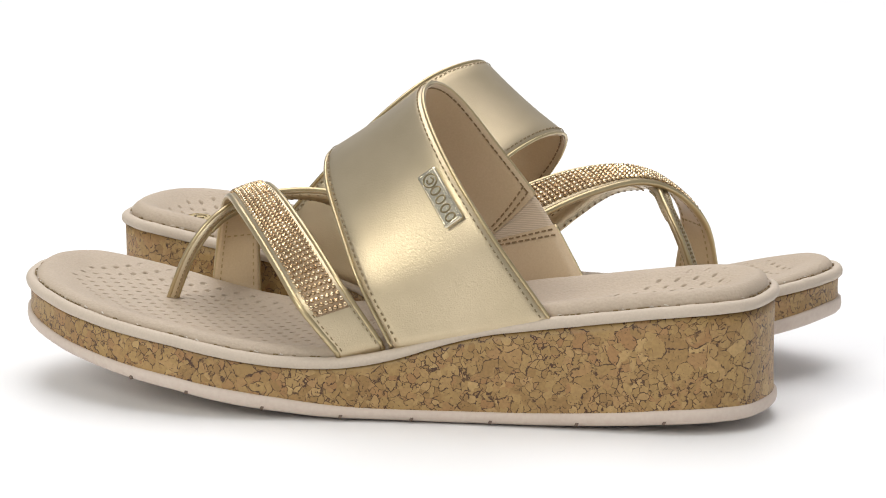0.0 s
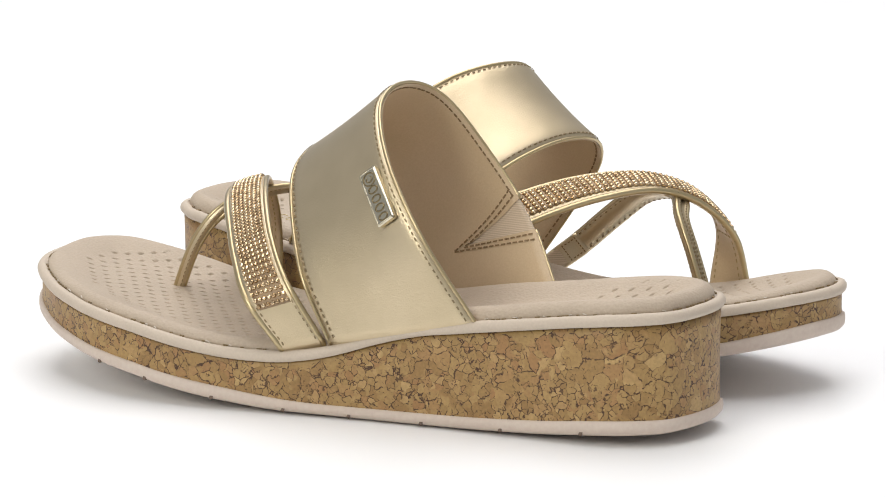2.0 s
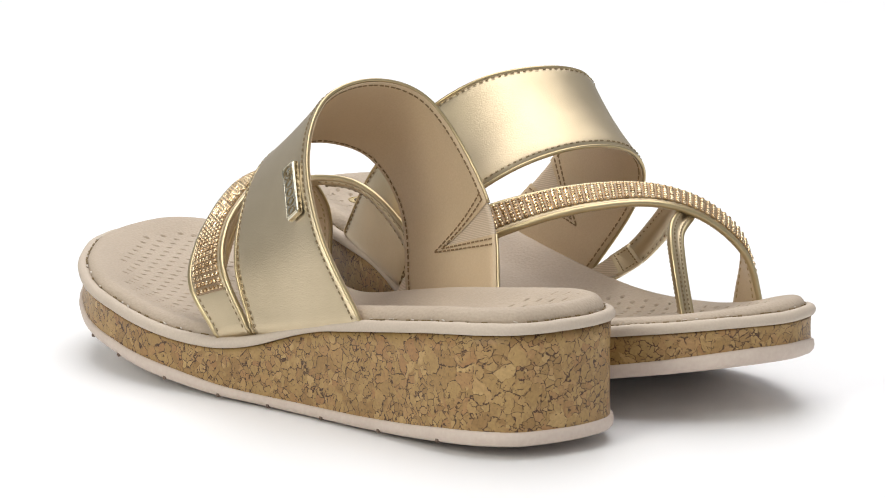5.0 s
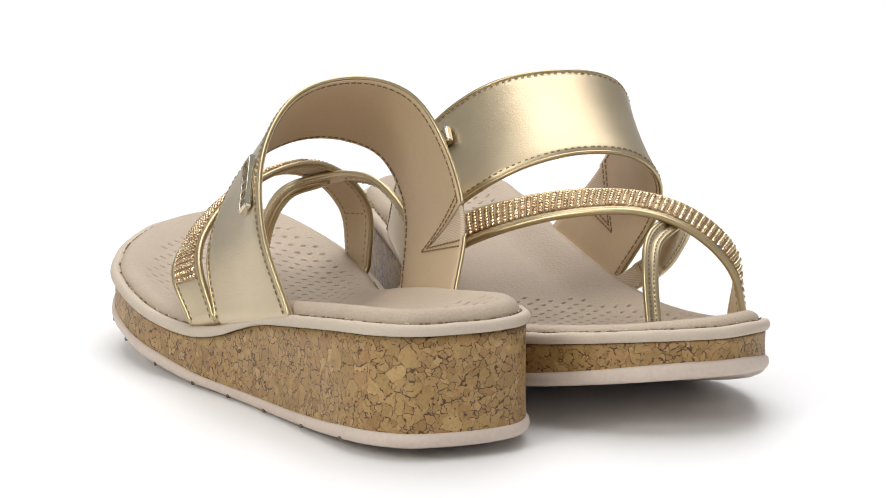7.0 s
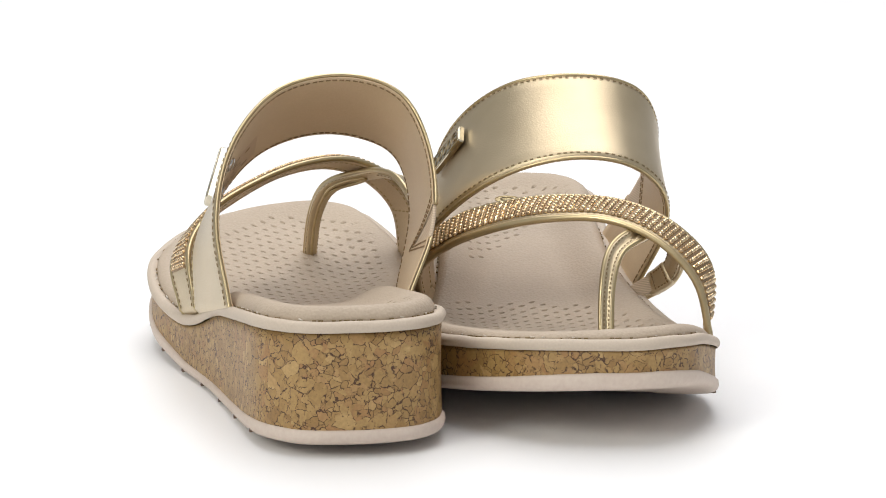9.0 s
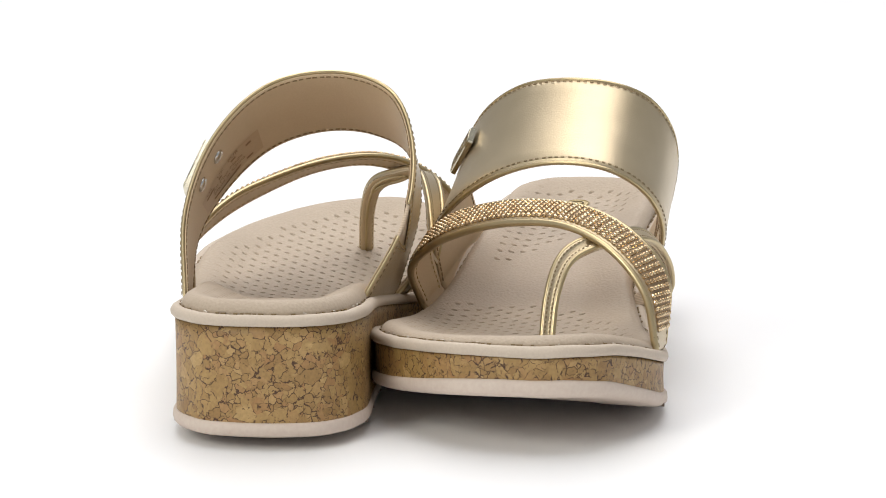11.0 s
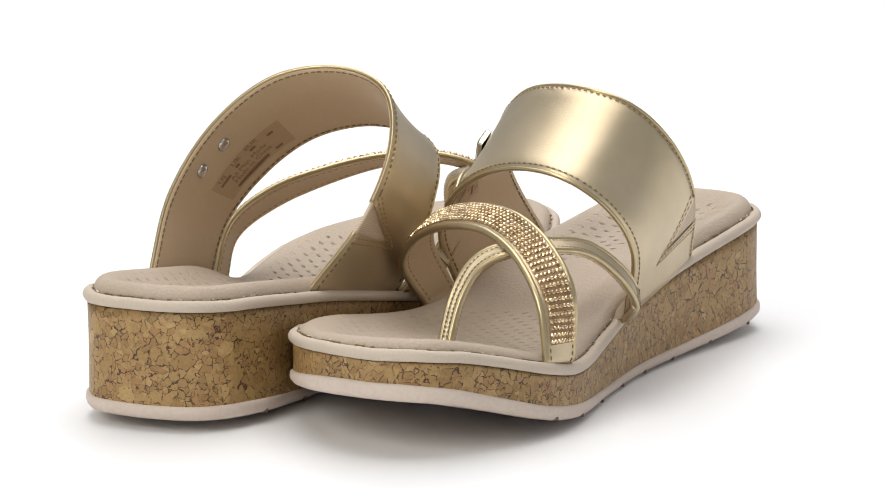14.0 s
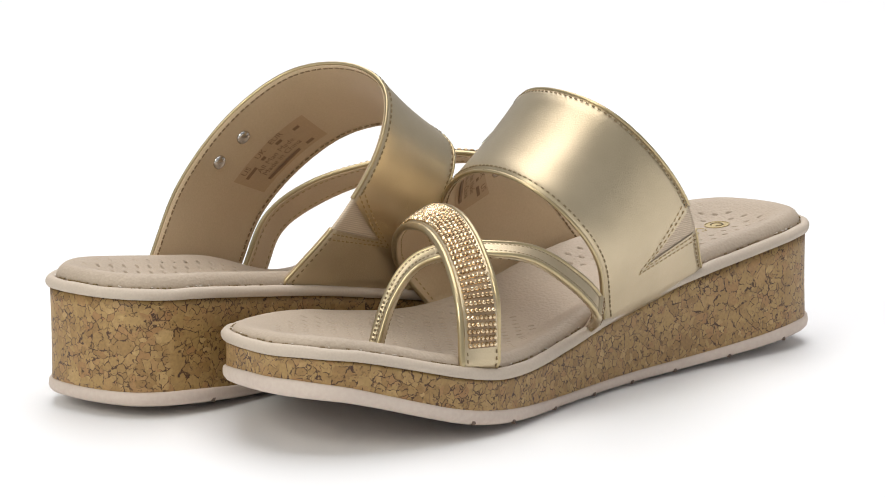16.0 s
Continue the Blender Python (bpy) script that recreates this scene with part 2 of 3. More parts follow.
def footbed_height(s, l, d):
    """The dished top of the cushion: a rolled rim, a cupped heel and a shallower forefoot."""
    rim = 0.0082 - 0.0014 * step(s, 0.10, 0.16) + step(s, 0.195, 0.25) * (0.0004 - 0.0013 * step(l, -0.035, 0.015))
    floor_ = 0.0026 + 0.0008 * step(s, 0.08, 0.16)
    h = rim + (floor_ - rim) * step(d, 0.0065, 0.024)
    roll = np.sqrt(np.clip(1 - (1 - np.clip((d - 0.0034) / 0.0046, 0, 1)) ** 2, 0, 1))
    return cork_top(s, l) + 0.0034 + (h - 0.0034) * roll


# ---- parts of the sole ----
def make_sole(thing, side):
    w = [ring(0.020, sole_flat), ring(0.008, sole_flat), ring(0.0032, lambda s, l: 0.6 * sole_flat(s, l) + 0.4 * sole_edge(s, l)),
         ring(0.0012, sole_edge, 0.0002), ring(0.0003, sole_edge, 0.0012), ring(0.0, lambda s, l: 0.45 * sole_edge(s, l) + 0.55 * cork_low(s, l)),
         ring(0.0002, cork_low, -0.0003), ring(0.0009, cork_low, 0.0003), ring(0.004, cork_low, 0.0003)]
    v, f = loft(w, cap_first=True)
    sole = build("outsole", v, f, RUBBER, thing, "pale beige moulded rubber outsole", side)
    # tread grooves that break through the lower edge: dark blocks painted as their shade
    t = unit(np.roll(OUTLINE, -1, 0) - np.roll(OUTLINE, 1, 0))
    for s0 in (0.026, 0.055, 0.084, 0.109, 0.132, 0.158, 0.184, 0.207):
        for sign in (1, -1):
            near = np.where(OUTLINE[:, 1] * sign > 0)[0]
            k = near[np.argmin(abs(OUTLINE[near, 0] - s0))]
            p, x = OUTLINE[k], np.array((t[k][0], t[k][1], 0))
            y = np.array((t[k][1], -t[k][0], 0))
            z = np.array((0, 0, 1.0))
            x2 = unit(x + 0.5 * z)
            c = np.array((p[0], p[1], float(sole_edge(p[0], p[1])) + 0.0011)) + y * 0.0029
            v, f = block(c, x2, y, np.cross(x2, y), (0.0010, 0.0052, 0.0024))
            build("tread_groove", v, f, DARK, sole, "", side, smooth=False)
    w = [ring(0.0012, cork_low, 0.0)]
    for k in range(1, 8):
        x = k / 8
        w.append(ring(0.0012 + 0.0002 * math.sin(math.pi * x), lambda s, l: (1 - x) * cork_low(s, l) + x * cork_top(s, l)))
    w += [ring(0.0012, cork_top), ring(0.004, cork_top)]
    v, f = loft(w)
    build("cork_wedge", v, f, CORK, thing, "tan pressed-cork wedge with dark seams", side)
    wobble = np.array([0.00028 * noise.noise((q[0] * 90, q[1] * 90, 3.1 * side)) + 0.00012 * noise.noise((q[0] * 330, q[1] * 330, 1.7)) for q in OUTLINE])
    # rolled welt: a flattened bead between the cork and the cushion
    w = []
    for x in np.linspace(-0.5, 1.25, 12):
        a = x * math.pi / 1.0 * 0.5 * 1.15
        wob = wobble * (0.3 + 0.7 * max(0.0, math.sin(a)))
        r = ring(0.0019 - 0.0022 * math.cos(a), cork_top, 0.0018 + 0.0021 * math.sin(a))
        r[:, 2] += wob
        w.append(r)
    w.append(ring(0.006, cork_top, 0.0020))
    v, f = loft(w)
    build("welt", v, f, WELT, thing, "smooth beige rolled welt", side)
    # fine stitches in the seam above the welt
    seam = spline(ring(0.0031, cork_top, 0.0039), 300, closed=True)
    ts = unit(np.roll(seam, -1, 0) - np.roll(seam, 1, 0))
    rng = random.Random(5)
    bits = []
    for k in range(300):
        if rng.random() < 0.42:
            x = ts[k]
            y = unit(np.cross(x, (0, 0, 1.0)))
            bits.append(block(seam[k] + y * rng.uniform(-0.0002, 0.0002), x, y, np.cross(x, y), (rng.uniform(0.0008, 0.002), 0.0006, 0.0005)))
    v, f = join(bits)
    tagged(build("seam_stitching", v, f, THREAD, thing, "", side, smooth=False), kind="stuff")
    # dried glue and lint caught in the same seam
    bits = []
    for k in range(300):
        if rng.random() < 0.13:
            x = unit(ts[k] + np.array((rng.uniform(-0.5, 0.5), rng.uniform(-0.5, 0.5), rng.uniform(-0.3, 0.5))))
            y = unit(np.cross(x, (0, 0, 1.0)))
            off = np.array((rng.uniform(-0.0004, 0.0004), rng.uniform(-0.0004, 0.0004), 0.0003))
            bits.append(block(seam[k] + off, x, y, np.cross(x, y), (rng.uniform(0.0005, 0.0018), 0.0004, 0.0003)))
    v, f = join(bits)
    tagged(build("glue_flecks", v, f, GLUE, thing, "", side, smooth=False), kind="stuff")


def make_footbed(thing, side):
    """Cushion with a rolled rim and rows of sunk slots."""
    rows = [ring(0.0044, cork_top, 0.0016), ring(0.0037, cork_top, 0.0026)]
    for d in (0.00345, 0.0036, 0.0039, 0.0044, 0.0050, 0.0058, 0.0067, 0.0077, 0.0088, 0.0102, 0.0116, 0.013):
        p = inset(d)
        under = 0.00012 if d > 0.0089 else 0.0
        rows.append(np.column_stack([p, footbed_height(p[:, 0], p[:, 1], np.full(len(p), d)) - under * min(1, (d - 0.0088) / 0.0014)]))
    rim = loft(rows)
    cell = 0.00034
    ss, ll = np.arange(0.0, 0.262, cell), np.arange(-0.047, 0.047, cell)
    grid = np.stack(np.meshgrid(ss, ll, indexing="ij"), 2)
    flat = grid.reshape(-1, 2)
    poly = OUTLINE
    inside = np.zeros(len(flat), bool)
    x0, y0 = poly[:, 0], poly[:, 1]
    x1, y1 = np.roll(x0, -1), np.roll(y0, -1)
    for a, b, c, e in zip(x0, y0, x1, y1):
        if b != e:
            hit = ((b > flat[:, 1]) != (e > flat[:, 1])) & (flat[:, 0] < (c - a) * (flat[:, 1] - b) / (e - b) + a)
            inside ^= hit
    d = edge_distance(flat)
    z = footbed_height(flat[:, 0], flat[:, 1], d)
    # slots: forefoot field and heel field, offset from row to row
    step_s, step_l = 0.0032, 0.0076
    r = np.round(flat[:, 0] / step_s)
    best = np.full(len(flat), 9.0)
    for row in (r - 1, r, r + 1):
        shift = (row % 2) * 0.5 * step_l
        sc = row * step_s
        lc = np.round((flat[:, 1] - shift) / step_l) * step_l + shift
        ds, dl = flat[:, 0] - sc, flat[:, 1] - lc
        inner = np.maximum(-lc, 0)
        fore = (sc > 0.131 + 0.3 * inner + 22 * inner ** 2) & (sc < 0.249 - 22 * (lc + 0.012) ** 2) & (np.abs(lc) < 0.039)
        heel = (sc > 0.011 + 12 * lc ** 2) & (sc < 0.064 + 1.6 * lc) & (np.abs(lc) < 0.024)
        heel &= ~((np.abs(lc - 0.0045) < 0.0062) & (sc > 0.016) & (sc < 0.050))
        along, aside = 0.64 * ds + 0.77 * dl, 0.77 * ds - 0.64 * dl
        far = (along / 0.00108) ** 2 + (aside / 0.00054) ** 2
        best = np.minimum(best, np.where(fore | heel, far, 9.0))
    well = np.clip(1 - best ** 2, 0, 1) * (d > 0.0105)
    z = z - np.sqrt(well) * 0.0024
    keep = inside & (d > 0.0084)
    index = -np.ones(len(flat), int)
    index[keep] = np.arange(keep.sum())
    index = index.reshape(grid.shape[:2])
    q = np.stack([index[:-1, :-1], index[1:, :-1], index[1:, 1:], index[:-1, 1:]], 2).reshape(-1, 4)
    q = q[(q >= 0).all(1)]
    top = (np.column_stack([flat[keep], z[keep]]), [tuple(x) for x in q.tolist()])
    v, f = join([rim, top])
    bed = build("footbed", v, f, FOAM, thing, "beige cushioned footbed with rows of small slots", side)

    def on_bed(s, l, up=0.00015):
        dd = edge_distance(np.array([[s, l]]))
        return np.array((s, l, float(footbed_height(np.array([s]), np.array([l]), dd)[0]) + up * 0.6))

    # stamped oval and line of lettering, as plain shapes
    rings = []
    for a, b in ((0.0042, 0.0042), (0.0001, 0.0001)):
        rings.append([on_bed(0.0235 + a * math.cos(x), 0.0038 + b * math.sin(x), 0.0003) for x in np.linspace(0, 2 * math.pi, 32, endpoint=False)])
    v, f = loft([np.array(k) for k in rings])
    stamp = build("heel_stamp", v, f, STAMP, bed, "worn gold oval stamp", side)
    path = [on_bed(0.0235 + 0.0046 * math.cos(x), 0.0038 + 0.0046 * math.sin(x), 0.0003) for x in np.linspace(0, 2 * math.pi, 40, endpoint=False)]
    v, f = tube(path, 0.00016, 6, closed=True)
    build("stamp_rim", v, f, STAMP, stamp, "", side)
    mark = [on_bed(0.0235 + 0.0021 * math.cos(x), 0.0038 + 0.0024 * math.sin(x), 0.0004) for x in np.linspace(0.5, 5.8, 20)]
    build("stamp_mark", *tube(mark, 0.0003, 6), RELIEF, stamp, "", side)
    for k in range(4):
        path = [on_bed(0.0315 + 0.0043 * k + 0.0015 * math.cos(x), 0.0046 + 0.0024 * math.sin(x), 0.0001) for x in np.linspace(0.5, 5.6, 14)]
        v, f = tube(path, 0.00018, 6)
        build("stamped_bar", v, f, STAMP, bed, "", side)
    return bed


# ---- straps ----
class Ribbon:
    """The middle surface of a strap between a rear and a front edge; u runs from the outer to the inner base, v from rear to front."""

    def __init__(self, rear, front, bulge=0.0):
        up = np.array((0, 0, LIFT))
        self.rear, self.front = spline(rear, 161) + up, spline(front, 161) + up
        self.bulge = bulge

    def edge(self, curve, u):
        x = np.clip(u, 0, 1) * 160
        p = np.stack([np.interp(x, np.arange(161), curve[:, k]) for k in range(3)], -1)
        below = np.minimum(u, 0)[..., None] * np.array((0, 0.13, 0.16)) - (np.maximum(u, 1) - 1)[..., None] * np.array((0, -0.10, 0.16))
        return p + below

    def raw(self, u, v):
        u, v = np.broadcast_arrays(np.asarray(u, float), np.asarray(v, float))
        return self.edge(self.rear, u) * (1 - v)[..., None] + self.edge(self.front, u) * v[..., None]

    def normal(self, u, v):
        e = 0.006
        du = self.raw(np.asarray(u) + e, v) - self.raw(np.asarray(u) - e, v)
        dv = self.raw(u, np.asarray(v) + 0.02) - self.raw(u, np.asarray(v) - 0.02)
        return unit(np.cross(du, dv))

    def at(self, u, v, off=0.0):
        off = np.asarray(off) + self.bulge * np.sin(np.pi * np.clip(v, 0, 1)) * np.sin(np.pi * np.clip(u, 0, 1))
        return self.raw(u, v) + self.normal(u, v) * off[..., None]

    def axes(self, u, v):
        n = self.normal(np.array(u), np.array(v))
        x = unit(self.raw(np.array(u + 0.005), np.array(v)) - self.raw(np.array(u - 0.005), np.array(v)))
        return x, np.cross(n, x), n

    def sheet(self, lo, hi, n, low, high, across=14, caps=(True, True)):
        """A solid sheet between offsets low and high; lo(v) and hi(v) bound it along u."""
        vs = np.linspace(0, 1, across)
        loop_v = np.concatenate([vs, vs[::-1]])
        round_edge = np.minimum(1, np.minimum(vs, 1 - vs) / 0.03) ** 0.5
        loop_o = np.concatenate([low + (high - low) * (0.35 + 0.65 * round_edge), np.full(across, low)])
        rings = []
        for k in range(n + 1):
            u = lo(loop_v) + (hi(loop_v) - lo(loop_v)) * k / n
            rings.append(self.at(u, loop_v, loop_o))
        return loft(rings, cap_first=caps[0], cap_last=caps[1])


def stitches(rib, points, off, size=(0.0012, 0.00042, 0.0003), pitch=0.0024):
    """Short threads along a line of (u, v) on a strap."""
    p = np.array(points, float)
    fine = np.stack([np.interp(np.linspace(0, len(p) - 1, 400), np.arange(len(p)), p[:, k]) for k in (0, 1)], 1)
    pos = rib.at(fine[:, 0], fine[:, 1], off)
    run = np.concatenate([[0], np.cumsum(np.linalg.norm(np.diff(pos, axis=0), axis=1))])
    bits = []
    for r in np.arange(pitch / 2, run[-1], pitch):
        k = min(int(np.searchsorted(run, r)), 398)
        x = unit(pos[k + 1] - pos[k])
        n = rib.normal(np.array(fine[k, 0]), np.array(fine[k, 1]))
        y = np.cross(n, x)
        bits.append(block(pos[k], x, y, n, size))
    return join(bits)


def thread(name, rib, lines, off, mat, parent, side, **more):
    v, f = join([stitches(rib, line, off, **more) for line in lines])
    return tagged(build(name, v, f, mat, parent, "", side, smooth=False), kind="stuff")


def line(v, a, b, n=40):
    return [(u, v) for u in np.linspace(a, b, n)]


def gore_edge(start, tip):
    def at(v):
        return start + (tip[0] - start) * np.clip(v / tip[1], 0, 1)
    return at


def make_main_strap(thing, side, rear, front, gore_top, gore_low, gore_tip, plate_at):
    rib = Ribbon(rear, front, -0.0006)
    lo, hi = (lambda v: v * 0 - 0.022), (lambda v: v * 0 + 1.025)
    top, low = gore_edge(gore_top, gore_tip), gore_edge(gore_low, gore_tip)
    shell = join([rib.sheet(lo, top, 90, 0.0, 0.0011, caps=(True, False)), rib.sheet(low, hi, 14, 0.0, 0.0011, caps=(False, True))])
    strap = build("instep_strap", *shell, GOLD, thing, "wide metallic gold leather instep strap", side)
    inner = join([rib.sheet(lo, top, 90, -0.0009, -0.0001, caps=(True, False)), rib.sheet(low, hi, 14, -0.0009, -0.0001, caps=(False, True))])
    build("lining", *inner, LINING, strap, "smooth tan lining", side)
    us = np.linspace(-0.012, gore_top, 120)
    build("edge_binding", *tube(rib.at(us, us * 0 + 0.004, 0.0002), 0.00066), BINDING, strap, "shiny gold folded edge", side)
    us = np.linspace(gore_low, 1.015, 20)
    build("edge_binding", *tube(rib.at(us, us * 0 + 0.004, 0.0002), 0.00066), BINDING, strap, "shiny gold folded edge", side)
    us = np.linspace(-0.012, 1.015, 130)
    build("edge_binding", *tube(rib.at(us, us * 0 + 0.996, 0.0002), 0.00066), BINDING, strap, "shiny gold folded edge", side)
    # elastic gusset in the notch
    vs = np.linspace(0.012, gore_tip[1] - 0.005, 14)
    rings = []
    for k in range(9):
        v = np.concatenate([vs, vs[::-1]])
        u = (top(v) - 0.010) + (low(v) - top(v) + 0.020) * k / 8
        rings.append(rib.at(u, v, np.concatenate([np.full(14, 0.0006), np.full(14, -0.0006)])))
    build("elastic_gusset", *loft(rings, cap_first=True, cap_last=True), ELASTIC, strap, "tan ribbed elastic gusset", side)
    def leg(start, gap, reach):
        return [(start + gap + (gore_tip[0] + abs(gap) * 0.7 - start - gap) * x, 0.02 + (reach - 0.02) * x) for x in np.linspace(0, 1, 20)]

    vee = [leg(gore_top, -0.009, gore_tip[1] + 0.05), leg(gore_top, -0.021, gore_tip[1] + 0.14),
           leg(gore_low, 0.008, gore_tip[1] + 0.05), leg(gore_low, 0.019, gore_tip[1] + 0.14)]
    thread("stitching", rib, [line(0.047, 0, gore_top - 0.007), line(0.047, gore_low + 0.014, 1.0), line(0.95, 0, 1)], 0.00115, THREAD, strap, side)
    thread("gusset_stitching", rib, vee, 0.00115, PALE_THREAD, strap, side)
    thread("lining_stitching", rib, [line(0.038, 0, gore_top - 0.007), line(0.96, 0, 1)] + vee, -0.00098, LINING_THREAD, strap, side, size=(0.0016, 0.0005, 0.0004))
    # name plate, its relief as plain shapes, coloured dark for the shaded letter grooves
    x, y, n = rib.axes(*plate_at)
    c = rib.at(np.array(plate_at[0]), np.array(plate_at[1]), 0.0019)
    outline = [(-0.0102, -0.0031), (-0.0097, -0.0036), (0.0097, -0.0036), (0.0102, -0.0031), (0.0102, 0.0031), (0.0097, 0.0036), (-0.0097, 0.0036), (-0.0102, 0.0031)]
    def prism(shape, z0, z1, tight):
        levels = [(z0, 1.0), (z1 - tight, 1.0), (z1, 1 - tight / 0.0038)]
        rings = [np.array([c + x * a * (k if k == 1 else (abs(a) - tight) / abs(a)) + y * b * k + n * z for a, b in shape]) for z, k in levels]
        return loft(rings, cap_first=True, cap_last=True)
    plate = build("name_plate", *prism(outline, -0.0006, 0.0014, 0.0004), PLATE, strap, "polished pale gold metal plate", side, smooth=False)
    loop = [c + x * (0.0066 + 0.0022 * math.cos(a)) + y * 0.0024 * math.sin(a) + n * 0.0014 for a in np.linspace(0, 2 * math.pi, 28, endpoint=False)]
    build("relief_ring", *tube(loop, 0.00030, 6, closed=True), RELIEF, plate, "", side)
    bead = [c + x * (0.0066 + 0.0010 * math.cos(a)) + y * 0.0012 * math.sin(a) + n * 0.0014 for a in np.linspace(0.6, 5.7, 18)]
    build("relief_ring", *tube(bead, 0.00030, 6), RELIEF, plate, "", side)
    for k in range(4):
        o = 0.0026 - 0.0035 * k
        bar = [c + x * (o + 0.0012 * math.cos(a)) + y * 0.0018 * math.sin(a) + n * 0.0014 for a in np.linspace(0, 2 * math.pi, 18, endpoint=False)]
        build("relief_bar", *tube(bar, 0.00032, 6, closed=True), RELIEF, plate, "", side)
    frame_path = [c + x * a * 0.93 + y * b * 0.85 + n * 0.0014 for a, b in outline]
    build("raised_border", *tube(frame_path, 0.00025, 6, closed=True), PLATE, plate, "", side)
    for u, v in ((plate_at[0] - 0.024, plate_at[1] + 0.058), (plate_at[0] + 0.036, plate_at[1] + 0.085)):
        p, m = rib.at(np.array(u), np.array(v), -0.0009), -rib.normal(np.array(u), np.array(v))
        e = unit(np.cross(m, (0, 0, 1.0)))
        g = np.cross(m, e)
        rings = [np.array([p + (e * math.cos(a) + g * math.sin(a)) * q + m * h for a in np.linspace(0, 2 * math.pi, 20, endpoint=False)]) for q, h in ((0.0027, 0), (0.0027, 0.0004), (0.0022, 0.0009), (0.0010, 0.0012))]
        build("rivet", *loft(rings, cap_last=True), NICKEL, strap, "nickel rivet head", side)
    # printed size patch on the lining
    us, vs = np.linspace(0.182, 0.366, 24), np.linspace(0.49, 0.86, 10)
    rings = [rib.at(np.full(10, u), vs, -0.00105) for u in us]
    patch = build("size_patch", *loft(rings, closed=False), PATCH, strap, "printed size patch", side)
    rows = [("US", 0.200, 0.56), ("UK", 0.242, 0.55), ("EUR", 0.280, 0.54), ("All Man Made", 0.218, 0.68), ("Made in China", 0.218, 0.75)]
    for text, u0, v0 in rows:
        curve = bpy.data.curves.new("print", "FONT")
        curve.body, curve.size, curve.resolution_u = text, 0.0036, 2
        ob = new("print", curve)
        me = bpy.data.meshes.new_from_object(ob)
        bpy.data.objects.remove(ob)
        co = np.array([q.co[:] for q in me.vertices])
        faces = [tuple(q.vertices) for q in me.polygons]
        wide = co[:, 0].max()
        xs = co[:, 0] if side > 0 else wide - co[:, 0]
        pts = rib.at(u0 + xs / 0.205, v0 - co[:, 1] / 0.046, -0.00115)
        build("printed_words", pts, faces, INK, patch, "", side, smooth=False)
    for u0, v0, long in ((0.196, 0.615, 0.030), (0.244, 0.605, 0.010), (0.286, 0.595, 0.014), (0.330, 0.595, 0.014), (0.214, 0.82, 0.090), (0.322, 0.82, 0.018)):
        p = rib.at(np.array([u0, u0 + long, u0 + long, u0]), np.array([v0 - 0.035, v0 - 0.035, v0, v0]), -0.00115)
        build("printed_bar", p, [(0, 1, 2, 3)], INK, patch, "", side, smooth=False)


def stone_mesh(side):
    rings = []
    for r, h in ((0.00084, -0.0004), (0.00090, 0.00015), (0.00072, 0.00052), (0.00034, 0.00076)):
        rings.append(np.array([(1.0 * r * math.cos(a), 0.90 * r * math.sin(a), 0.95 * h) for a in np.linspace(0, 2 * math.pi, 8, endpoint=False)]))
    v, f = loft(rings, cap_last=True)
    me = bpy.data.meshes.new("stone")
    me.from_pydata(v.tolist(), [], f)
    me.materials.append(STONE)
    return me


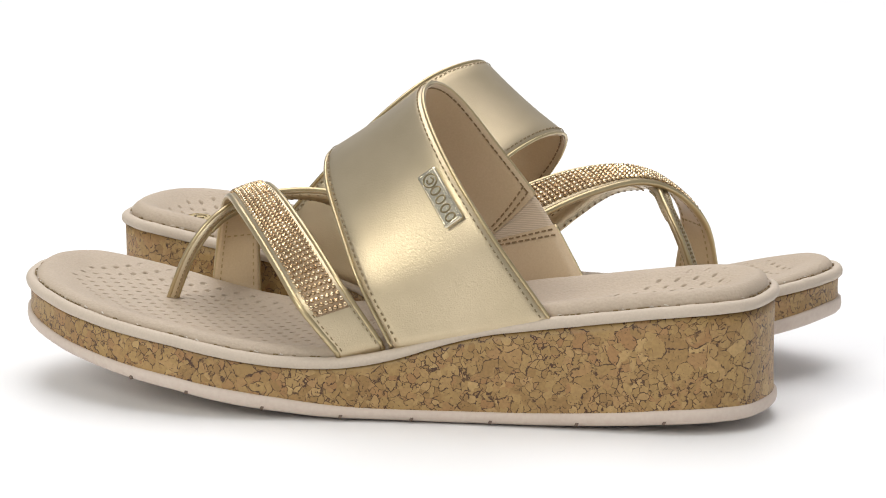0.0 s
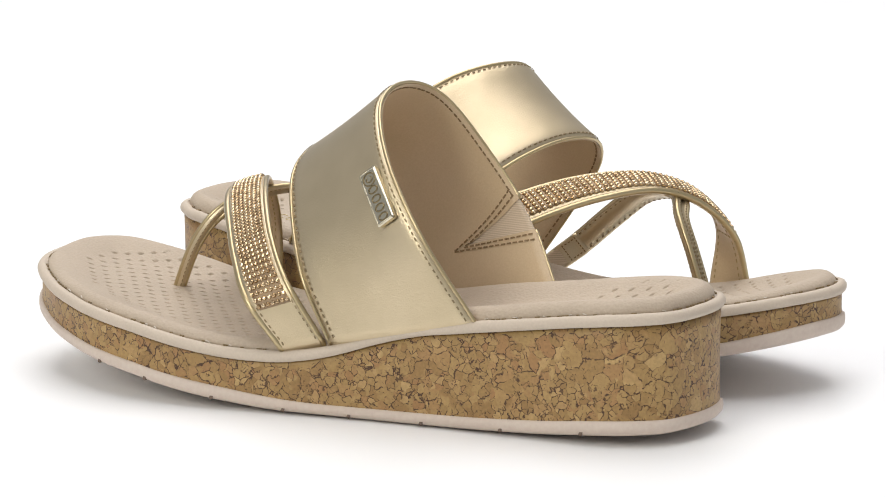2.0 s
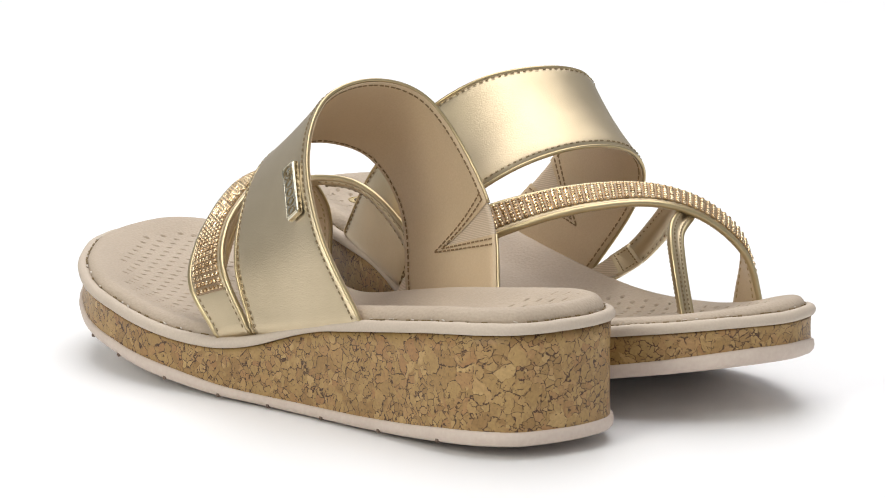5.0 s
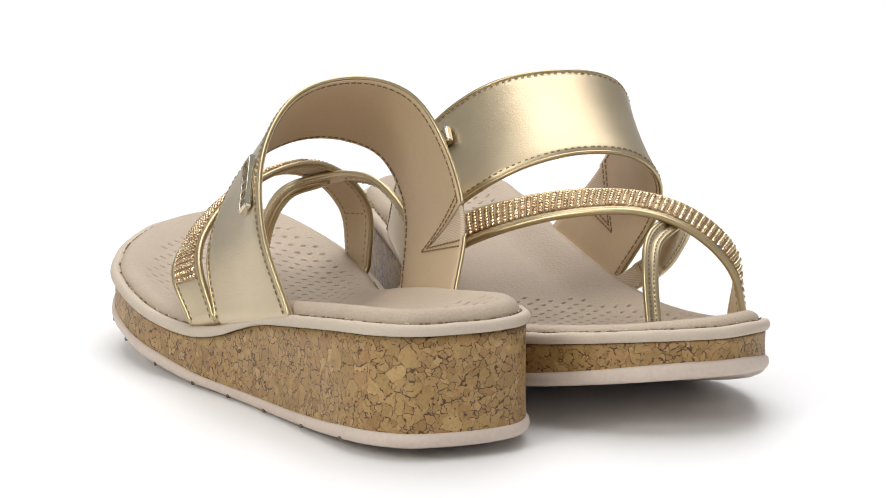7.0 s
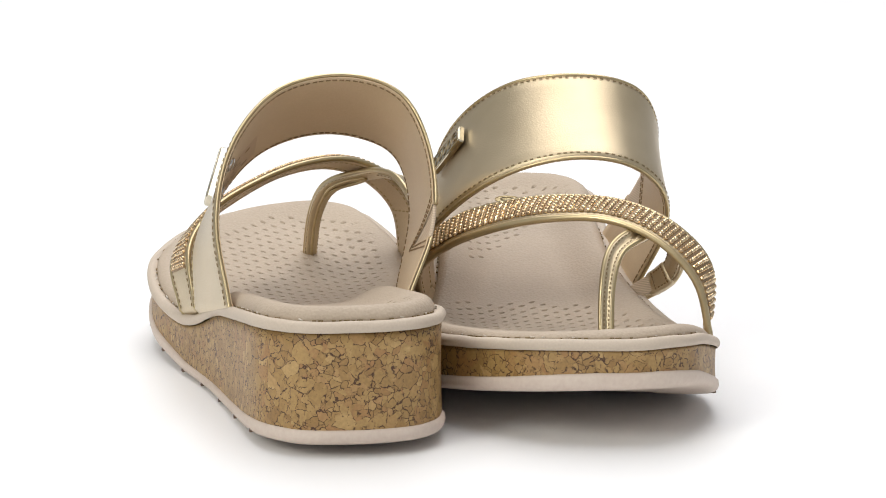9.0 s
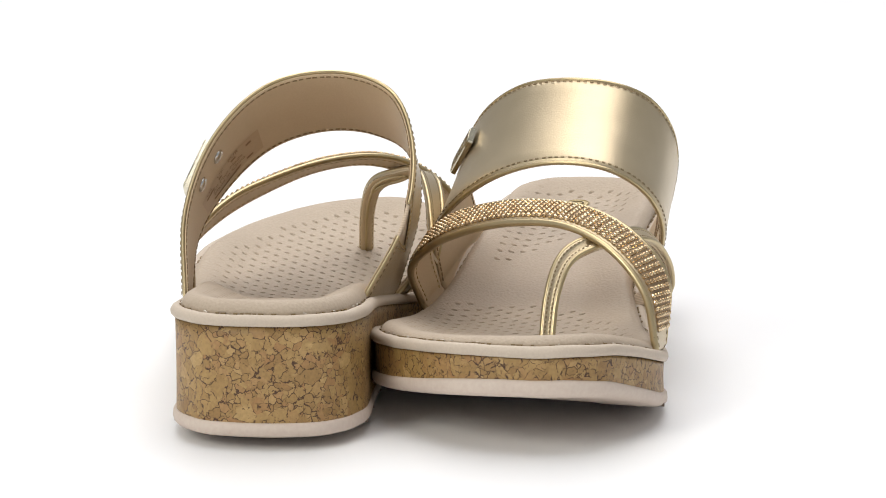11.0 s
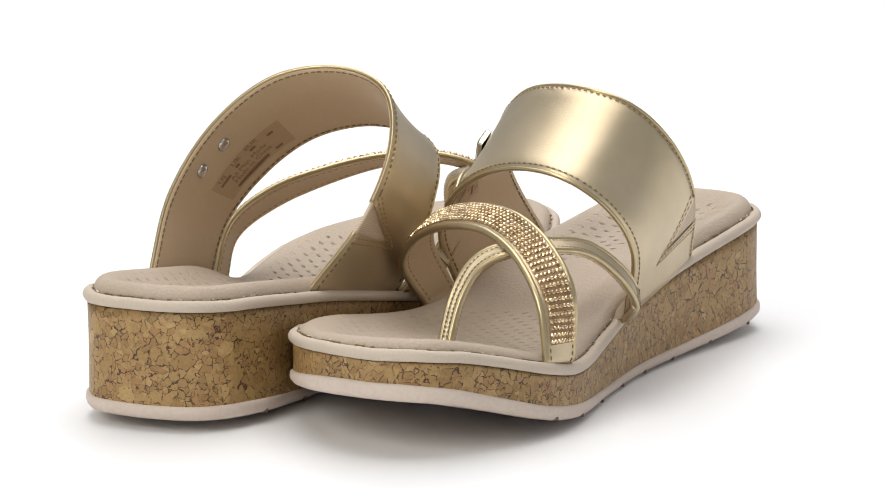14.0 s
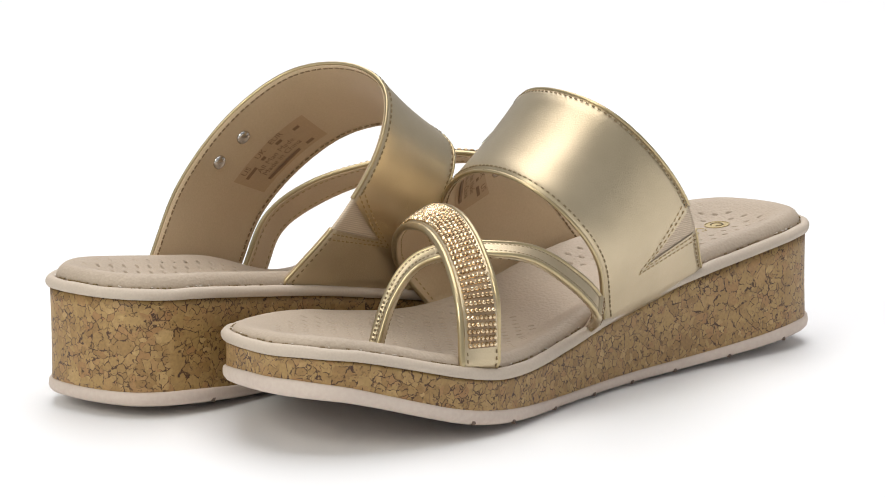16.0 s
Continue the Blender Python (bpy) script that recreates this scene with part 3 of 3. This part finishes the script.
def make_toe_strap(thing, side, rear, front):
    rib = Ribbon(rear, front, 0.0006)
    lo, hi = (lambda v: v * 0 - 0.035), (lambda v: v * 0 + 1.035)
    strap = build("toe_strap", *rib.sheet(lo, hi, 90, 0.0, 0.0010), GOLD, thing, "slanting gold toe strap set with stones", side)
    build("lining", *rib.sheet(lo, hi, 90, -0.0011, -0.0001), LINING, strap, "smooth tan lining", side)
    us = np.linspace(-0.035, 1.035, 120)
    build("edge_cord", *tube(rib.at(us, us * 0 + 0.98, 0.0002), 0.00125), BINDING, strap, "shiny gold corded edge", side)
    build("edge_cord", *tube(rib.at(us, us * 0 + 0.02, 0.0002), 0.0010), BINDING, strap, "shiny gold corded edge", side)
    thread("stitching", rib, [line(0.10, 0.0, 0.10, 8), line(0.87, 0.0, 0.10, 8), line(0.10, 0.97, 1.02, 8), line(0.87, 0.97, 1.02, 8)], 0.00105, THREAD, strap, side)
    thread("lining_stitching", rib, [line(0.12, 0, 1), line(0.86, 0, 1), [(0.88, v) for v in np.linspace(0.15, 0.85, 8)]], -0.00115, PALE_THREAD, strap, side)
    # mesh band under the stones
    vs = np.linspace(0.13, 0.83, 8)
    loop = np.concatenate([vs, vs[::-1]])
    off = np.concatenate([np.full(8, 0.0014), np.full(8, 0.0006)])
    rings = [rib.at(np.full(16, u), loop, off) for u in np.linspace(0.09, 0.967, 70)]
    build("stone_backing", *loft(rings, cap_first=True, cap_last=True), BACKING, strap, "bronze mesh backing", side)
    me = stone_mesh(side)
    shape, facets = np.array([q.co[:] for q in me.vertices]), [tuple(q.vertices) for q in me.polygons]
    flip = np.array((1, side, 1))
    rng = random.Random(11)
    rest = []
    for i in range(64):
        for k in range(7):
            u = 0.098 + 0.862 * i / 63
            v = 0.16 + 0.645 * k / 6
            x, y, n = rib.axes(u, v)
            tilt = unit(n + x * rng.uniform(-0.11, 0.11) + y * rng.uniform(-0.11, 0.11))
            x = unit(np.cross(np.cross(tilt, x), tilt))
            y = np.cross(tilt, x)
            p = rib.at(np.array(u), np.array(v), 0.0014)
            if i < 11 or i > 52:
                rest.append((p + np.outer(shape[:, 0], x) + np.outer(shape[:, 1], y) + np.outer(shape[:, 2], tilt), facets))
                continue
            x, y, tilt, p = x * flip, y * flip * side, tilt * flip, p * flip
            ob = new("stone", me)
            ob.parent = strap
            ob.matrix_local = Matrix(((x[0], y[0], tilt[0], p[0]), (x[1], y[1], tilt[1], p[1]), (x[2], y[2], tilt[2], p[2]), (0, 0, 0, 1)))
    tagged(build("stone_band", *join(rest), LOOSE_STONE, strap, "", side, smooth=False), kind="stuff")


def make_toe_post(thing, side, course):
    """A folded thong that rises between the toes, bends back and runs flat to the inner side."""
    centre = spline(course, 90) + np.array((0, 0, LIFT))
    x = np.linspace(0, 1, 90)
    t = unit(np.gradient(centre, axis=0))
    key = np.array((0, 0.2, 0.36, 0.5, 0.8, 1.0))
    want = np.array(((1, 0.1, 0.2), (1, 0.0, 0.3), (0.65, -0.1, 1), (0.1, -0.45, 1), (0, -1, 0.55), (0, -1, -0.2)))
    n = np.stack([np.interp(x, key, want[:, k]) for k in range(3)], 1)
    n = unit(n - t * (n * t).sum(1, keepdims=True))
    b = np.cross(t, n)
    wide = np.interp(x, (0, 0.15, 0.34, 0.46, 0.6, 1), (0.0048, 0.0050, 0.0064, 0.0080, 0.0092, 0.0078))
    thick = np.interp(x, (0, 0.15, 0.34, 0.46, 1), (0.0038, 0.0036, 0.0030, 0.0020, 0.0018))
    rings = []
    for k in range(90):
        fold = 1 - step(x[k], 0.30, 0.46)
        loop = []
        for a in np.linspace(0, 2 * math.pi, 28, endpoint=False):
            c, s = math.cos(a), math.sin(a)
            px = wide[k] / 2 * math.copysign(abs(c) ** 0.6, c)
            pz = thick[k] / 2 * math.copysign(abs(s) ** 0.6, s)
            if s > 0:
                pz -= fold * 0.0016 * math.exp(-(px / 0.0007) ** 2)
            loop.append(centre[k] + b[k] * px + n[k] * pz)
        rings.append(np.array(loop))
    post = build("toe_post", *loft(rings, cap_first=True, cap_last=True), GOLD, thing, "folded gold leather thong", side)
    for sign in (1, -1):
        path = centre + b * (sign * (wide / 2 - 0.0006))[:, None] + n * (thick * 0.22)[:, None]
        build("edge_cord", *tube(path, 0.0009), BINDING, post, "shiny gold corded edge", side)
    # two seams on the show face, one along the outer flank
    bits = []
    for k in range(3, 76):
        flat = x[k] > 0.42
        reach = wide[k] / 2 - (0.0021 if flat else 0.0017)
        for o in (reach, -reach):
            bits.append(block(centre[k] + b[k] * o + n[k] * (thick[k] / 2 - 0.0001), t[k], b[k], n[k], (0.0008, 0.0004, 0.0003)))
        if not flat:
            bits.append(block(centre[k] - n[k] * thick[k] * 0.30 + b[k] * wide[k] * 0.435, t[k], n[k], b[k], (0.0009, 0.0004, 0.0004)))
            bits.append(block(centre[k] - n[k] * thick[k] * 0.30 - b[k] * wide[k] * 0.435, t[k], n[k], b[k], (0.0009, 0.0004, 0.0004)))
    tagged(build("stitching", *join(bits), THREAD, post, "", side, smooth=False), kind="stuff")
    flatpart = [k for k in range(79) if x[k] > 0.44]
    rings = [np.array([centre[k] + b[k] * q * (wide[k] / 2 - 0.0008) - n[k] * (thick[k] / 2 + h) for q, h in ((-1, -0.0002), (-1, 0.0004), (1, 0.0004), (1, -0.0002))]) for k in flatpart]
    backing = build("backing", *loft(rings, cap_first=True, cap_last=True), GOLD, post, "gold leather backing", side)
    # teardrop loop where the thong leaves the band, on the back of the post
    loop = []
    for a in np.linspace(0, 2 * math.pi, 28, endpoint=False):
        at = 27 + 6.5 * math.cos(a)
        k = int(at)
        c = centre[k] + (centre[k + 1] - centre[k]) * (at - k)
        loop.append(c + b[k] * 0.0021 * math.sin(a) * (0.62 + 0.38 * math.cos(a)) - n[k] * (thick[k] / 2 + 0.0001))
    build("teardrop_loop", *tube(np.array(loop), 0.0007, 8, closed=True), BINDING, post, "shiny gold teardrop loop", side)
    ridge = [centre[k] - n[k] * (thick[k] / 2 - 0.0001) for k in range(1, 22)]
    build("back_seam", *tube(np.array(ridge), 0.0006, 8), BINDING, post, "", side)
    # squared gold end, stitched over a narrower tan elastic tail
    tail = [k for k in range(90) if x[k] > 0.84]
    rings = []
    for k in tail:
        loop = [(math.copysign(abs(math.cos(a)) ** 0.4, math.cos(a)), math.copysign(abs(math.sin(a)) ** 0.4, math.sin(a))) for a in np.linspace(0, 2 * math.pi, 20, endpoint=False)]
        rings.append(np.array([centre[k] + b[k] * p * (wide[k] / 2 - 0.0007) - n[k] * (thick[k] / 2 + 0.0002) + n[k] * q * 0.0006 for p, q in loop]))
    build("elastic_tail", *loft(rings, cap_first=True, cap_last=True), ELASTIC, post, "tan elastic tail", side)
    rings = []
    for k in range(73, 81):
        grow = 0.0005 if 73 < k < 80 else 0.0
        loop = [(math.copysign(abs(math.cos(a)) ** 0.4, math.cos(a)), math.copysign(abs(math.sin(a)) ** 0.4, math.sin(a))) for a in np.linspace(0, 2 * math.pi, 20, endpoint=False)]
        rings.append(np.array([centre[k] + b[k] * p * (wide[k] / 2 + grow * 0.6) + n[k] * q * (thick[k] / 2 + 0.0006 + grow * 0.5) for p, q in loop]))
    build("end_tab", *loft(rings, cap_first=True, cap_last=True), GOLD, post, "squared gold leather end tab", side)
    bits = []
    for face in (-1, 1):
        for k in (74, 78):
            for o in np.linspace(-0.36, 0.36, 6):
                bits.append(block(centre[k] + b[k] * o * wide[k] + n[k] * face * (thick[k] / 2 + 0.00085), b[k], t[k], n[k], (0.0008, 0.0004, 0.0004)))
        for k in (75, 76, 77):
            for o in (-0.36, 0.36):
                bits.append(block(centre[k] + b[k] * o * wide[k] + n[k] * face * (thick[k] / 2 + 0.00085), t[k], b[k], n[k], (0.0008, 0.0004, 0.0004)))
    for k in range(40, 73, 2):
        for o in (-0.38, 0.38):
            bits.append(block(centre[k] + b[k] * o * wide[k] - n[k] * (thick[k] / 2 + 0.0004), t[k], b[k], n[k], (0.0009, 0.0004, 0.0003)))
    tagged(build("end_stitching", *join(bits), LINING_THREAD, backing, "", side, smooth=False), kind="stuff")


LEFT_TOE_FRONT = [(0.1342, 0.0430, 0.0203), (0.1463, 0.0445, 0.0348), (0.158, 0.034, 0.0454), (0.1707, 0.0183, 0.0535), (0.1832, 0.001, 0.0592), (0.1931, -0.0169, 0.0602), (0.201, -0.0324, 0.0542), (0.2073, -0.0446, 0.0411), (0.2107, -0.0483, 0.0229)]
LEFT_TOE_REAR = [(0.1197, 0.0397, 0.024), (0.1329, 0.0401, 0.0421), (0.1453, 0.0299, 0.0536), (0.1582, 0.0134, 0.0605), (0.1708, -0.0052, 0.0647), (0.1819, -0.0236, 0.0643), (0.1901, -0.0395, 0.057), (0.1948, -0.0504, 0.043), (0.1935, -0.0490, 0.022)]
RIGHT_TOE_FRONT = [(0.1344, 0.0431, 0.0205), (0.1466, 0.0447, 0.0351), (0.1584, 0.0343, 0.046), (0.1708, 0.0182, 0.0541), (0.1819, 0.0011, 0.0588), (0.1913, -0.0169, 0.0596), (0.1993, -0.0328, 0.0536), (0.206, -0.0451, 0.0405), (0.2091, -0.0494, 0.0223)]
RIGHT_TOE_REAR = [(0.1199, 0.0398, 0.0242), (0.1332, 0.0403, 0.0425), (0.1457, 0.0302, 0.0542), (0.1583, 0.0133, 0.0611), (0.1698, -0.0054, 0.0645), (0.1809, -0.0243, 0.0638), (0.1896, -0.0408, 0.0567), (0.1944, -0.0517, 0.043), (0.1929, -0.0503, 0.0216)]
LEFT_REAR = [(0.0634, 0.0345, 0.0346), (0.0822, 0.0365, 0.0608), (0.1002, 0.0286, 0.0838), (0.1134, 0.0114, 0.0999), (0.1182, -0.0124, 0.1041), (0.1148, -0.0321, 0.0975), (0.1023, -0.04, 0.0794), (0.0838, -0.0381, 0.057), (0.0669, -0.0265, 0.0351)]
LEFT_FRONT = [(0.1169, 0.0403, 0.0241), (0.1279, 0.0387, 0.0436), (0.138, 0.0288, 0.0602), (0.1472, 0.0143, 0.0729), (0.1526, -0.0041, 0.0786), (0.1531, -0.0221, 0.0776), (0.1488, -0.0362, 0.0702), (0.1367, -0.0394, 0.0527), (0.125, -0.0329, 0.0272)]
RIGHT_REAR = [(0.0641, 0.0345, 0.0359), (0.0865, 0.0353, 0.0619), (0.1052, 0.0266, 0.0833), (0.1186, 0.0088, 0.0972), (0.126, -0.0156, 0.1005), (0.1221, -0.0348, 0.0947), (0.108, -0.0431, 0.0793), (0.0886, -0.0407, 0.0586), (0.0698, -0.0293, 0.034)]
LEFT_POST = [(0.215, -0.014, 0.019), (0.214, -0.014, 0.0236), (0.2075, -0.0151, 0.0397), (0.1999, -0.019, 0.0508), (0.193, -0.028, 0.0558), (0.1807, -0.0373, 0.0588), (0.1641, -0.042, 0.0575), (0.1477, -0.0446, 0.0477), (0.1353, -0.0436, 0.0352), (0.1289, -0.0322, 0.0225), (0.128, -0.028, 0.018)]
RIGHT_POST = [(0.215, -0.014, 0.019), (0.214, -0.014, 0.0236), (0.2076, -0.015, 0.0397), (0.2004, -0.0187, 0.0507), (0.1937, -0.0276, 0.0553), (0.1819, -0.0369, 0.0556), (0.167, -0.0423, 0.052), (0.1519, -0.0456, 0.0421), (0.1388, -0.0441, 0.031), (0.1299, -0.0323, 0.0214), (0.128, -0.028, 0.018)]
RIGHT_FRONT = [(0.1169, 0.0403, 0.0243), (0.1291, 0.0398, 0.044), (0.1409, 0.0286, 0.0589), (0.1499, 0.0114, 0.0703), (0.156, -0.0086, 0.0756), (0.1572, -0.0277, 0.0733), (0.15, -0.0405, 0.0625), (0.1379, -0.043, 0.0462), (0.1258, -0.0346, 0.0243)]


def make_sandal(side, rear, front, toe, course, gore, plate_at, label):
    thing = new("sandal")
    tagged(thing, label, "sandal", "pair of sandals")
    make_sole(thing, side)
    make_footbed(thing, side)
    make_main_strap(thing, side, rear, front, *gore, plate_at)
    make_toe_post(thing, side, course)
    make_toe_strap(thing, side, *toe)
    return thing


# ---- the sweep ----
def make_ground():
    n, size = 40, 6.0
    g = np.linspace(-size, size, n + 1)
    verts = [(x, y, 0.0) for x in g for y in g]
    faces = [(i * (n + 1) + j, (i + 1) * (n + 1) + j, (i + 1) * (n + 1) + j + 1, i * (n + 1) + j + 1) for i in range(n) for j in range(n)]
    tagged(build("ground", verts, faces, SWEEP), "plain white seamless studio floor", "floor", kind="structure")


make_ground()
left = make_sandal(1, LEFT_REAR, LEFT_FRONT, (LEFT_TOE_REAR, LEFT_TOE_FRONT), LEFT_POST, (0.829, 0.888, (0.908, 0.53)), (0.232, 0.168), "gold leather wedge sandal with cork wedge sole")
right = make_sandal(-1, RIGHT_REAR, RIGHT_FRONT, (RIGHT_TOE_REAR, RIGHT_TOE_FRONT), RIGHT_POST, (0.847, 0.906, (0.92, 0.52)), (0.250, 0.295), "gold leather wedge sandal turned against its twin")

TURN = 7.0211  # degrees a second, clockwise from above


def motions():
    """Both sandals ride one slow turntable round the origin."""
    times = [k * 0.5 for k in range(33)]
    for thing, x, y, facing, roll, nose, lift in ((left, 0.10709, -0.08127, 163.358, 0.0, -0.25, -0.0004), (right, -0.10894, 0.08779, -23.317, 0.4, 0.35, 0.0008)):
        rows = []
        for t in times:
            a = radians(-TURN * t)
            rows.append((t, pose(x * math.cos(a) - y * math.sin(a), x * math.sin(a) + y * math.cos(a), lift, roll, nose, facing - TURN * t)))
        walk(thing, rows)


motions()
